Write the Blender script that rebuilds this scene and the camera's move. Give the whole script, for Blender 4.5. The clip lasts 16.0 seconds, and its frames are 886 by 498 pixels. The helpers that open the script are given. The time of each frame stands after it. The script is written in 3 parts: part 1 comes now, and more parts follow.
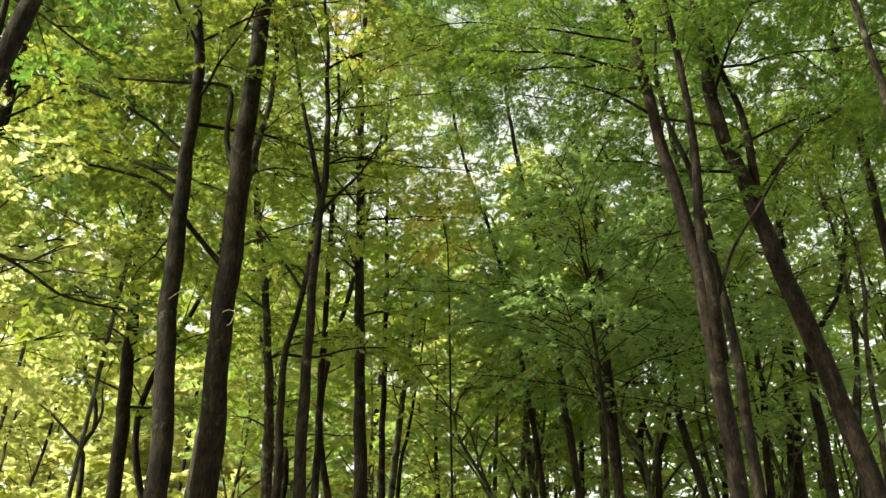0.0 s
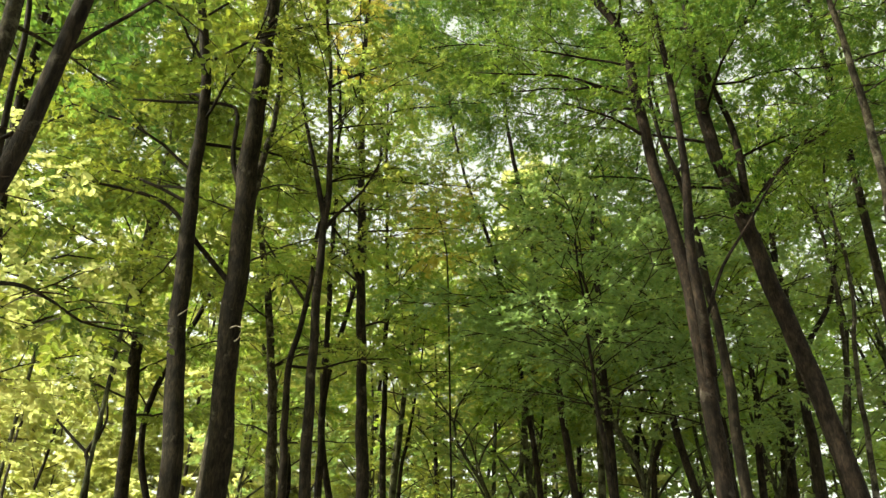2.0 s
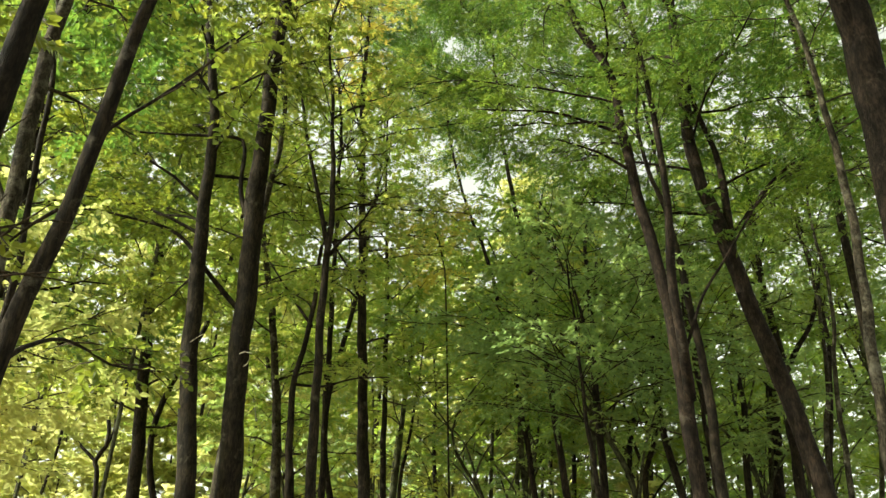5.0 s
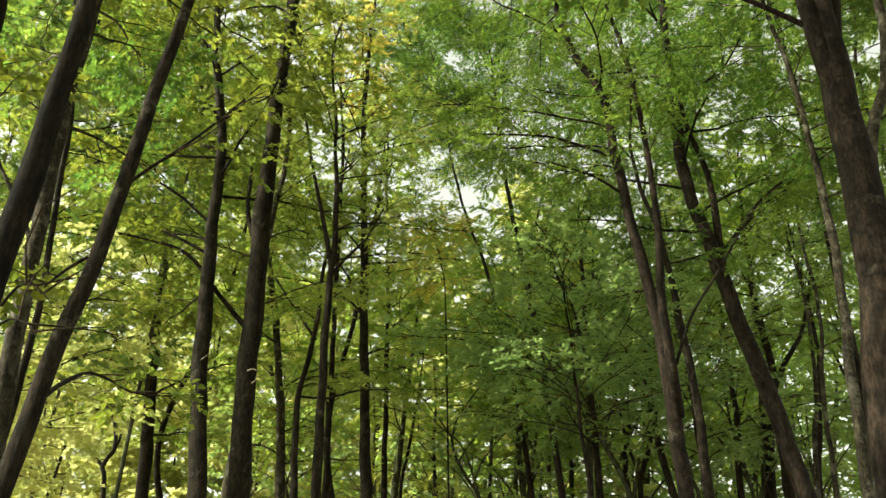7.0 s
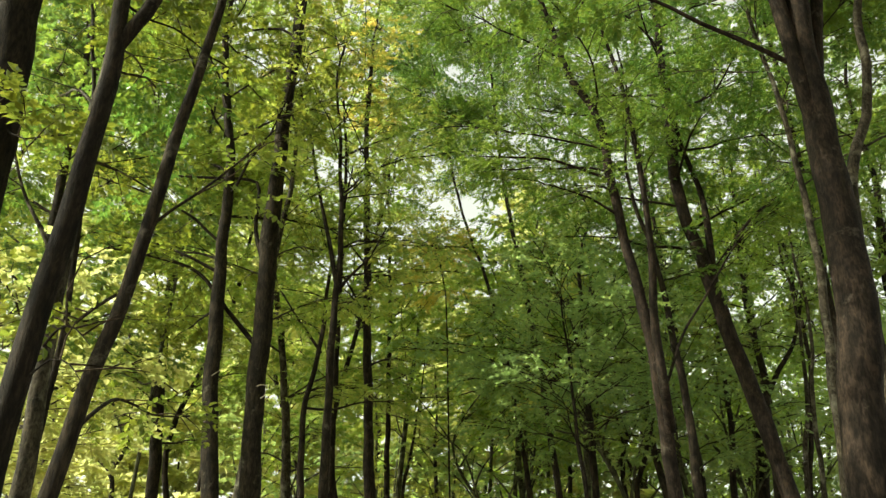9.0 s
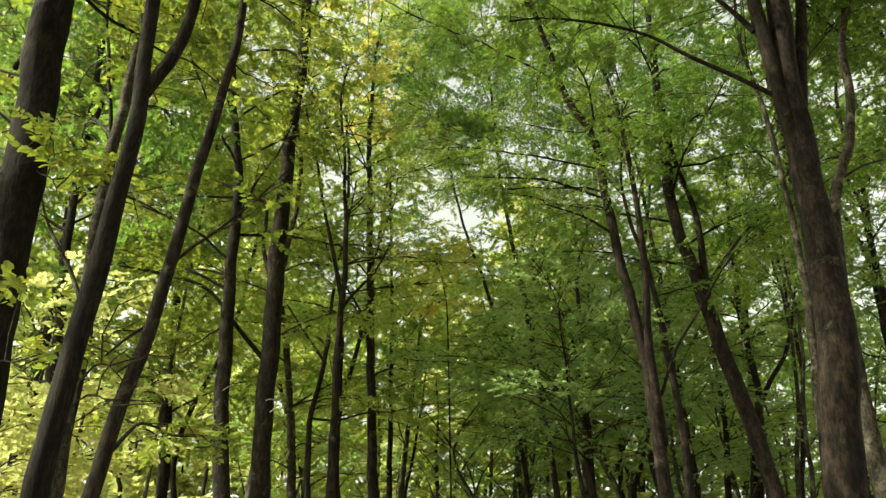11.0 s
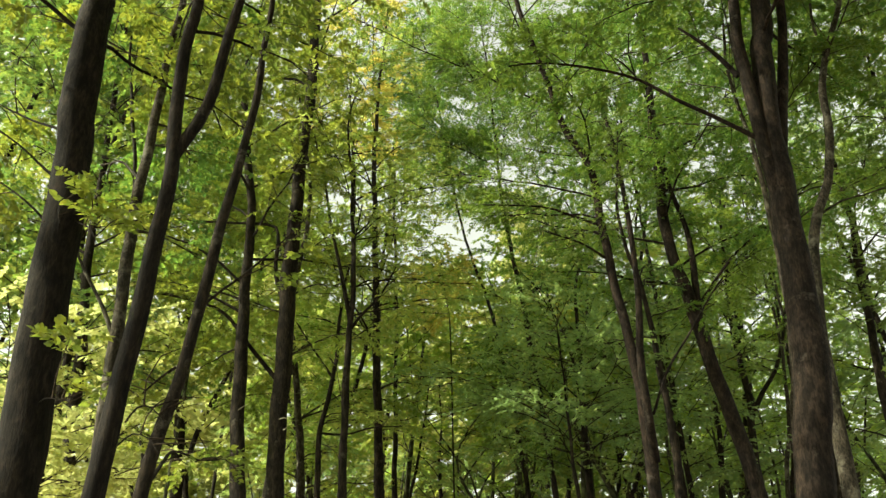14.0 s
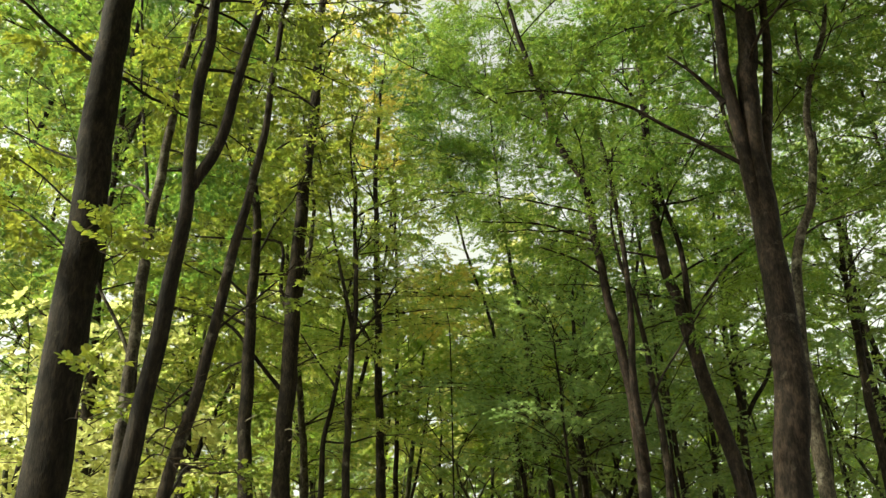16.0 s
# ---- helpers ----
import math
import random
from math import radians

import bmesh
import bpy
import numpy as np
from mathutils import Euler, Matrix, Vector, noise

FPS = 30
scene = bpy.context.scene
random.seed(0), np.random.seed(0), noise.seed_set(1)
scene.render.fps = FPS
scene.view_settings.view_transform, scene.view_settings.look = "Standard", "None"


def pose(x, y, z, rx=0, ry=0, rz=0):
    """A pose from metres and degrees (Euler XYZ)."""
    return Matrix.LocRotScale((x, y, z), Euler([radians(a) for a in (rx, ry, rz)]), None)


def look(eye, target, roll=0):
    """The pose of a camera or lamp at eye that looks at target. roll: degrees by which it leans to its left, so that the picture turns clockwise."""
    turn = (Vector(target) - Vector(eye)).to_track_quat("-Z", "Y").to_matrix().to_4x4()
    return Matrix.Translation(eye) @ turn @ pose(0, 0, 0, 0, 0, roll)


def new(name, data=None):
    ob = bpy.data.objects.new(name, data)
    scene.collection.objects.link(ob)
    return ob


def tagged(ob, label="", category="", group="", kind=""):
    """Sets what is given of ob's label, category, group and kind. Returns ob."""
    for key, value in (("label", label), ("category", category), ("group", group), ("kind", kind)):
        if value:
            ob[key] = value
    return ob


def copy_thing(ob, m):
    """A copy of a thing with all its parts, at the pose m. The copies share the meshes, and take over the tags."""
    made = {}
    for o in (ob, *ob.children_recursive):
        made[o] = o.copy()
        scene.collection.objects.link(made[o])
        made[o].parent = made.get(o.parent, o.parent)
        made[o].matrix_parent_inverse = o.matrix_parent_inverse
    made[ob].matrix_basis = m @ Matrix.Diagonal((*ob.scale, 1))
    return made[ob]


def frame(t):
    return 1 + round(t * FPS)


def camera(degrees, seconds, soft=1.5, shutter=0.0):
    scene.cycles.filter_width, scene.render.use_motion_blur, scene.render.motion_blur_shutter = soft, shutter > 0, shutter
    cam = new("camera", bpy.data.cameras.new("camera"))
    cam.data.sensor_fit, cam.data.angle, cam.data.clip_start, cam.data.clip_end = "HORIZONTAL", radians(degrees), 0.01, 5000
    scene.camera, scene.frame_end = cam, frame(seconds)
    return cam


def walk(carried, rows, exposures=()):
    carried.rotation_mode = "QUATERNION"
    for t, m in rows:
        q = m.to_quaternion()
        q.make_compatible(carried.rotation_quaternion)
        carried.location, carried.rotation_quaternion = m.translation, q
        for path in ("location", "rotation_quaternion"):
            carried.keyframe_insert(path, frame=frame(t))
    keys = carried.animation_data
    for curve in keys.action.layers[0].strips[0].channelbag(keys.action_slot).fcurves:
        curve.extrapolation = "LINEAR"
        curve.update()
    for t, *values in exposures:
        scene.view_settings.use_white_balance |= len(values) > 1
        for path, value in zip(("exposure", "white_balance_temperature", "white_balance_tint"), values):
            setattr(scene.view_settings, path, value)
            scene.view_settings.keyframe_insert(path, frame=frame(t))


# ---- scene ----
cam = camera(54.0, 16.0, soft=1.5)
METRES, EYE, TILT, LEAN, TURN = 4.5, 1.6, 31.3, 0.0, 0.0
ROWS = [
    (0.0, 0.0, 0.0, 0.0, -0.0, 0.0, 0.0),
    (0.5, -0.0026, -0.0185, 0.0147, -0.04, 0.01, 0.02),
    (1.0, -0.0025, -0.038, 0.03, -0.06, 0.02, 0.03),
    (1.5, -0.0023, -0.058, 0.0449, -0.06, 0.01, 0.04),
    (2.0, -0.002, -0.0786, 0.0602, -0.07, 0.02, 0.05),
    (2.5, -0.0013, -0.1, 0.077, -0.08, 0.02, 0.07),
    (3.0, -0.0008, -0.1229, 0.0942, -0.09, 0.02, 0.08),
    (3.5, 0.0009, -0.1456, 0.1116, -0.08, 0.01, 0.09),
    (4.0, 0.0037, -0.1692, 0.1294, -0.08, 0.01, 0.12),
    (6.5, 0.0103, -0.2943, 0.2459, -0.12, -0.36, 0.18),
    (7.0, 0.0092, -0.32, 0.2645, -0.11, -0.35, 0.2),
    (7.5, 0.0071, -0.345, 0.2842, -0.11, -0.36, 0.2),
    (8.0, 0.0052, -0.371, 0.304, -0.11, -0.36, 0.22),
    (8.5, 0.005, -0.3965, 0.3239, -0.09, -0.36, 0.22),
    (9.0, 0.0041, -0.422, 0.3437, -0.09, -0.35, 0.25),
    (11.5, -0.006, -0.5485, 0.4482, -0.1, -0.49, 0.45),
    (12.0, -0.008, -0.573, 0.4667, -0.06, -0.48, 0.47),
    (12.5, -0.0098, -0.5975, 0.4857, -0.04, -0.47, 0.51),
    (13.0, -0.0111, -0.6231, 0.5048, -0.01, -0.47, 0.54),
    (13.5, -0.0121, -0.6486, 0.5238, 0.01, -0.47, 0.58),
    (14.0, -0.0119, -0.6742, 0.5427, 0.03, -0.48, 0.6),
    (14.5, -0.0121, -0.7009, 0.5615, 0.04, -0.49, 0.62),
    (15.0, -0.0119, -0.7276, 0.5805, 0.04, -0.5, 0.65),
    (15.5, -0.0099, -0.7552, 0.5988, 0.05, -0.49, 0.67),
    (16.0, -0.0071, -0.7826, 0.6185, 0.07, -0.48, 0.69),
]
walk(cam, [(t, pose(0, 0, EYE, TILT, LEAN, TURN) @ pose(METRES * x, 1.299 * METRES * y, METRES * z, 90 + pitch / 1.299, roll / 1.299, yaw / 1.299)) for t, x, y, z, yaw, pitch, roll in ROWS],
     exposures=[(0.0, 1.62, 7300, -6), (16.0, 1.38, 7300, -6)])

# ---- world and sun ----
SUN_AZ, SUN_EL = radians(-105), radians(34)      # from the +y axis towards +x; height over the horizon
world = bpy.data.worlds.new("sky")
scene.world = world
world.use_nodes = True
wn, wl = world.node_tree.nodes, world.node_tree.links
sky = wn.new("ShaderNodeTexSky")
sky.sky_type, sky.sun_disc = "NISHITA", False
sky.sun_elevation, sky.sun_rotation = SUN_EL, SUN_AZ
sky.air_density, sky.dust_density, sky.ozone_density = 1.0, 4.0, 0.8
wn["Background"].inputs["Strength"].default_value = 0.15
haze = wn.new("ShaderNodeHueSaturation")         # thin high cloud takes most of the blue out of the sky
haze.inputs["Saturation"].default_value = 0.08
wl.new(sky.outputs[0], haze.inputs["Color"])
wl.new(haze.outputs[0], wn["Background"].inputs["Color"])

sun = new("sun", bpy.data.lights.new("sun", "SUN"))
sun.data.energy, sun.data.angle, sun.data.color = 2.35, radians(0.6), (1.0, 0.93, 0.8)
sun_way = Vector((math.sin(SUN_AZ) * math.cos(SUN_EL), math.cos(SUN_AZ) * math.cos(SUN_EL), math.sin(SUN_EL)))
sun.matrix_world = look(tuple(sun_way * 60), (0, 0, 0))


# ---- materials ----
def shader(name):
    mat = bpy.data.materials.new(name)
    mat.use_nodes = True
    nt = mat.node_tree
    return mat, nt, nt.nodes["Principled BSDF"], nt.nodes["Material Output"]


def node(nt, kind, **inputs):
    n = nt.nodes.new(kind)
    for key, value in inputs.items():
        n.inputs[key.replace("_", " ")].default_value = value
    return n


def ramp(nt, stops):
    n = nt.nodes.new("ShaderNodeValToRGB")
    while len(n.color_ramp.elements) < len(stops):
        n.color_ramp.elements.new(0.5)
    for el, (p, c) in zip(n.color_ramp.elements, stops):
        el.position, el.color = p, (*c, 1)
    return n


def leaf_material(name, reflect, through_light, share=0.62, gloss=0.33):
    """Thin leaf: a reflecting face and light that shines through, each leaf and each clump a little different."""
    mat, nt, bsdf, out = shader(name)
    L = nt.links
    geo = nt.nodes.new("ShaderNodeNewGeometry")
    tex = nt.nodes.new("ShaderNodeTexCoord")
    clump = node(nt, "ShaderNodeTexNoise", Scale=0.55, Detail=2.0)
    L.new(tex.outputs["Object"], clump.inputs["Vector"])
    info = nt.nodes.new("ShaderNodeObjectInfo")
    mix = node(nt, "ShaderNodeMath")
    mix.operation = "MULTIPLY_ADD"
    L.new(geo.outputs["Random Per Island"], mix.inputs[0])
    mix.inputs[1].default_value = 0.45
    L.new(clump.outputs["Fac"], mix.inputs[2])
    whole = node(nt, "ShaderNodeMath")
    whole.operation = "MULTIPLY_ADD"
    L.new(info.outputs["Random"], whole.inputs[0])
    whole.inputs[1].default_value = 0.25
    L.new(mix.outputs[0], whole.inputs[2])
    a = ramp(nt, [(0.35, reflect[0]), (0.75, reflect[1]), (1.0, reflect[2])])
    b = ramp(nt, [(0.35, through_light[0]), (0.75, through_light[1]), (1.0, through_light[2])])
    L.new(whole.outputs[0], a.inputs[0])
    L.new(whole.outputs[0], b.inputs[0])
    L.new(a.outputs[0], bsdf.inputs["Base Color"])
    bsdf.inputs["Roughness"].default_value = gloss
    bsdf.inputs["Specular IOR Level"].default_value = 0.6
    tl = nt.nodes.new("ShaderNodeBsdfTranslucent")
    L.new(b.outputs[0], tl.inputs["Color"])
    sh = nt.nodes.new("ShaderNodeMixShader")
    sh.inputs[0].default_value = share
    L.new(bsdf.outputs[0], sh.inputs[1])
    L.new(tl.outputs[0], sh.inputs[2])
    L.new(sh.outputs[0], out.inputs["Surface"])
    return mat


def bark_material(name, dark, mid, pale, stretch=0.16, lichen_dapple=0.62):
    mat, nt, bsdf, out = shader(name)
    L = nt.links
    tex = nt.nodes.new("ShaderNodeTexCoord")
    mp = nt.nodes.new("ShaderNodeMapping")
    mp.inputs["Scale"].default_value = (1, 1, stretch)
    L.new(tex.outputs["Object"], mp.inputs["Vector"])
    fiss = node(nt, "ShaderNodeTexNoise", Scale=34.0, Detail=6.0, Roughness=0.65, Distortion=0.6)
    L.new(mp.outputs[0], fiss.inputs["Vector"])
    big = node(nt, "ShaderNodeTexNoise", Scale=2.6, Detail=8.0, Roughness=0.72)
    L.new(tex.outputs["Object"], big.inputs["Vector"])
    c1 = ramp(nt, [(0.42, dark), (0.58, mid)])
    L.new(fiss.outputs["Fac"], c1.inputs[0])
    # pale patches: lichen, with sun dapples on the stems put into the colour
    m = ramp(nt, [(lichen_dapple - 0.06, (0, 0, 0)), (lichen_dapple + 0.1, (1, 1, 1))])
    L.new(big.outputs["Fac"], m.inputs[0])
    mp2 = nt.nodes.new("ShaderNodeMapping")
    mp2.inputs["Scale"].default_value = (1, 1, 0.45)
    L.new(tex.outputs["Object"], mp2.inputs["Vector"])
    blot = node(nt, "ShaderNodeTexNoise", Scale=8.0, Detail=4.0, Roughness=0.6)
    L.new(mp2.outputs[0], blot.inputs["Vector"])
    tone = ramp(nt, [(0.36, (0.35, 0.33, 0.3)), (0.5, (0.9, 0.88, 0.85)), (0.66, (1.5, 1.45, 1.35))])
    L.new(blot.outputs["Fac"], tone.inputs[0])
    blotched = nt.nodes.new("ShaderNodeMix")
    blotched.data_type, blotched.blend_type = "RGBA", "MULTIPLY"
    blotched.inputs[0].default_value = 1.0
    L.new(c1.outputs[0], blotched.inputs[6])
    L.new(tone.outputs[0], blotched.inputs[7])
    mixc = nt.nodes.new("ShaderNodeMix")
    mixc.data_type = "RGBA"
    L.new(m.outputs[0], mixc.inputs[0])
    L.new(blotched.outputs[2], mixc.inputs[6])
    mixc.inputs[7].default_value = (*pale, 1)
    L.new(mixc.outputs[2], bsdf.inputs["Base Color"])
    bsdf.inputs["Roughness"].default_value = 0.92
    bsdf.inputs["Specular IOR Level"].default_value = 0.2
    bump = node(nt, "ShaderNodeBump", Strength=0.6, Distance=0.03)
    L.new(fiss.outputs["Fac"], bump.inputs["Height"])
    L.new(bump.outputs[0], bsdf.inputs["Normal"])
    return mat


LEAF_GREEN = leaf_material("leaf_green",
    ((0.042, 0.082, 0.016), (0.068, 0.120, 0.020), (0.105, 0.143, 0.024)),
    ((0.24, 0.40, 0.080), (0.35, 0.51, 0.085), (0.47, 0.57, 0.088)), share=0.56)
# darker copy for shaded crowns: the shade is put into the leaf colour
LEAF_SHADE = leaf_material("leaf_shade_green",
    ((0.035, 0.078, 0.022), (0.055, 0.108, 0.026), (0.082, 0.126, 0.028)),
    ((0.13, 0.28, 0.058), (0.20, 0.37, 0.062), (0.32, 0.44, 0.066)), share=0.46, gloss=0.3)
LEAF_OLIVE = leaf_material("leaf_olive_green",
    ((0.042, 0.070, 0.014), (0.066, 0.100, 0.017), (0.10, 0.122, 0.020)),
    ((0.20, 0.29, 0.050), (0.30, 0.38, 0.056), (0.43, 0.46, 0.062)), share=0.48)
# brighter, yellower copy: sunlight through leaves put into the leaf colour
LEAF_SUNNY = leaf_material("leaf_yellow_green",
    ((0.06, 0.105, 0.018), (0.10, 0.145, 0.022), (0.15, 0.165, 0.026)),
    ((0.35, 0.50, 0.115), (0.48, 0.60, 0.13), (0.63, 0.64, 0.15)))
LEAF_DARK = leaf_material("leaf_dark_green",
    ((0.048, 0.082, 0.042), (0.068, 0.11, 0.05), (0.09, 0.125, 0.05)),
    ((0.32, 0.48, 0.19), (0.41, 0.58, 0.19), (0.52, 0.63, 0.185)))
LEAF_DEEP = leaf_material("leaf_deep_green",
    ((0.042, 0.08, 0.03), (0.06, 0.105, 0.036), (0.082, 0.12, 0.036)),
    ((0.18, 0.32, 0.085), (0.25, 0.40, 0.085), (0.36, 0.46, 0.085)), share=0.48)
LEAF_AUTUMN = leaf_material("leaf_autumn",
    ((0.20, 0.20, 0.037), (0.29, 0.255, 0.048), (0.33, 0.25, 0.048)),
    ((0.62, 0.62, 0.12), (0.76, 0.68, 0.15), (0.82, 0.64, 0.15)))
# sunlight and haze on foliage put into the colour as paler yellow-green
LEAF_SUNLIT_PALE = leaf_material("leaf_sunlit_pale_yellow_green",
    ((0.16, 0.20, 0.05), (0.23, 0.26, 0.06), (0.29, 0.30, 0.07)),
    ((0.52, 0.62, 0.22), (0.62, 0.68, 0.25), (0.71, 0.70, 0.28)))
BARK = bark_material("bark_brown", (0.011, 0.0082, 0.006), (0.032, 0.0245, 0.0175), (0.15, 0.135, 0.105), 0.22, 0.66)
BARK_BLACK = bark_material("bark_blackish", (0.008, 0.0058, 0.0044), (0.022, 0.0165, 0.0125), (0.10, 0.09, 0.07), 0.22, 0.69)
BARK_GREY = bark_material("bark_grey", (0.022, 0.0185, 0.0135), (0.068, 0.058, 0.043), (0.20, 0.185, 0.145), 0.4, 0.58)
BARK_SMOOTH = bark_material("bark_smooth_brown", (0.011, 0.0076, 0.0058), (0.032, 0.0225, 0.0172), (0.14, 0.122, 0.098), 0.30, 0.665)
DEAD_WOOD = bark_material("dead_wood", (0.22, 0.19, 0.15), (0.42, 0.38, 0.31), (0.5, 0.46, 0.4))
# grey-green bark of distant trees, lightened: air haze put into the colour
BARK_HAZY_GREEN = bark_material("bark_hazy_grey_green", (0.026, 0.028, 0.017), (0.08, 0.082, 0.05), (0.15, 0.16, 0.10), 0.4, 0.56)
TWIG = bark_material("twig_bark", (0.03, 0.022, 0.016), (0.075, 0.055, 0.04), (0.11, 0.09, 0.07))


def litter_material():
    mat, nt, bsdf, out = shader("leaf_litter")
    L = nt.links
    tex = nt.nodes.new("ShaderNodeTexCoord")
    cell = node(nt, "ShaderNodeTexVoronoi", Scale=14.0)
    L.new(tex.outputs["Object"], cell.inputs["Vector"])
    big = node(nt, "ShaderNodeTexNoise", Scale=0.4, Detail=4.0)
    L.new(tex.outputs["Object"], big.inputs["Vector"])
    c = ramp(nt, [(0.0, (0.06, 0.042, 0.022)), (0.5, (0.14, 0.095, 0.048)), (1.0, (0.23, 0.16, 0.075))])
    L.new(cell.outputs["Color"], c.inputs[0])
    g = nt.nodes.new("ShaderNodeMix")
    g.data_type = "RGBA"
    gm = ramp(nt, [(0.5, (0, 0, 0)), (0.7, (1, 1, 1))])
    L.new(big.outputs["Fac"], gm.inputs[0])
    L.new(gm.outputs[0], g.inputs[0])
    L.new(c.outputs[0], g.inputs[6])
    g.inputs[7].default_value = (0.07, 0.11, 0.03, 1)
    L.new(g.outputs[2], bsdf.inputs["Base Color"])
    bsdf.inputs["Roughness"].default_value = 0.9
    bump = node(nt, "ShaderNodeBump", Strength=0.8, Distance=0.04)
    L.new(cell.outputs["Distance"], bump.inputs["Height"])
    L.new(bump.outputs[0], bsdf.inputs["Normal"])
    return mat


# ---- mesh helpers ----
def mesh_of(name, verts, quads, mat, smooth=True):
    """A mesh from arrays of corners and of faces, all quads or all triangles."""
    verts, quads = np.asarray(verts, np.float32), np.asarray(quads, np.int32)
    me = bpy.data.meshes.new(name)
    me.vertices.add(len(verts))
    me.vertices.foreach_set("co", verts.ravel())
    me.loops.add(quads.size)
    me.loops.foreach_set("vertex_index", quads.ravel())
    me.polygons.add(len(quads))
    me.polygons.foreach_set("loop_start", np.arange(0, quads.size, quads.shape[1], dtype=np.int32))
    me.update(calc_edges=True)
    me.polygons.foreach_set("use_smooth", np.full(len(quads), smooth))
    me.materials.append(mat)
    return me


def part(name, verts, quads, mat, parent, label="", smooth=True):
    ob = new(name, mesh_of(name, verts, quads, mat, smooth))
    ob.parent = parent
    return tagged(ob, label)


def spline(pts, step):
    """A smooth line through a few places (Catmull-Rom), with about one point every step metres."""
    p = np.asarray(pts, float)
    p = np.vstack([2 * p[0] - p[1], p, 2 * p[-1] - p[-2]])
    out = []
    for a, b, c, d in zip(p[:-3], p[1:-2], p[2:-1], p[3:]):
        n = max(2, int(np.linalg.norm(c - b) / step))
        u = np.linspace(0, 1, n, endpoint=False)[:, None]
        out.append(0.5 * (2 * b + (c - a) * u + (2 * a - 5 * b + 4 * c - d) * u ** 2 + (3 * b - a - 3 * c + d) * u ** 3))
    return np.vstack(out + [p[-2:-1]])


def tube(line, radii, sides, rough=0.0, rng=None, flare=False):
    """A tapering, slightly uneven round stem along a line: verts and quads."""
    line, radii = np.asarray(line, float), np.asarray(radii, float)
    tan = np.gradient(line, axis=0)
    tan /= np.linalg.norm(tan, axis=1)[:, None] + 1e-9
    ref = np.array([1.0, 0, 0]) if abs(tan[:, 2].mean()) > 0.6 else np.array([0, 0, 1.0])
    u = np.cross(tan, ref)
    u /= np.linalg.norm(u, axis=1)[:, None] + 1e-9
    v = np.cross(tan, u)
    a = np.linspace(0, 2 * np.pi, sides, endpoint=False)
    wobble = np.ones((len(line), sides))
    if rough:
        ph = rng.uniform(0, 6.28, 6)
        s = np.arange(len(line))[:, None] * 0.2
        wobble += rough * (np.sin(2 * a + ph[0] + 0.35 * s) + 0.7 * np.sin(3 * a + ph[1] - 0.5 * s) + 0.5 * np.sin(5 * a + ph[2] + 0.9 * s)
                           + 0.8 * np.sin(1.1 * s + ph[3]) + 0.5 * np.sin(2.7 * s + ph[4])) + rng.normal(0, rough * 0.5, wobble.shape)
        if flare:
            h = line[:, 2:3]
            wobble += np.exp(-np.maximum(h, 0) / 0.45) * (0.5 + 0.35 * np.sin(5 * a + ph[5]))
    r = radii[:, None] * wobble
    verts = line[:, None, :] + r[:, :, None] * (np.cos(a)[None, :, None] * u[:, None, :] + np.sin(a)[None, :, None] * v[:, None, :])
    i, j = np.meshgrid(np.arange(len(line) - 1), np.arange(sides), indexing="ij")
    k = (j + 1) % sides
    quads = np.stack([i * sides + j, i * sides + k, (i + 1) * sides + k, (i + 1) * sides + j], -1).reshape(-1, 4)
    return verts.reshape(-1, 3), quads


def joined(pieces):
    vs, qs, n = [], [], 0
    for v, q in pieces:
        vs.append(v)
        qs.append(q + n)
        n += len(v)
    return np.vstack(vs), np.vstack(qs)


def spray(rng, leaves, reach, size, fine):
    """A leafy twig end, lying along +x: leaves to both sides, almost flat. Verts (leaf, corner, xyz)."""
    s = np.linspace(0.1, 1, leaves) * reach
    side = np.where(np.arange(leaves) % 2, 1.0, -1.0)
    head = side * rng.uniform(0.5, 1.2, leaves)
    head[-1] = 0
    tilt, roll = rng.normal(-0.15, 0.3, leaves), rng.normal(0, 0.45, leaves)
    size = size * rng.uniform(0.7, 1.25, leaves)
    wide = 0.34
    if fine == "small":
        leaf = np.array([[0, -0.34, 0.05], [1.15, 0.05, -0.05], [0.1, 0.4, 0.05]])
    elif fine:
        leaf = np.array([[0, 0, 0], [0.3, wide, 0.08], [0.68, wide * 0.8, 0.07], [1, 0, -0.05], [0.68, -wide * 0.8, 0.07], [0.3, -wide, 0.08]])
    else:
        leaf = np.array([[0, 0, 0], [0.45, wide, 0.07], [1, 0, -0.04], [0.45, -wide, 0.07]])
    c, sn = np.cos, np.sin
    out = np.empty((leaves, len(leaf), 3))
    for i in range(leaves):
        m = (Matrix.Rotation(head[i], 3, "Z") @ Matrix.Rotation(-tilt[i], 3, "Y") @ Matrix.Rotation(roll[i], 3, "X"))
        out[i] = leaf * size[i] @ np.array(m).T + [s[i], 0, -0.12 * s[i] ** 2 / reach]
    return out


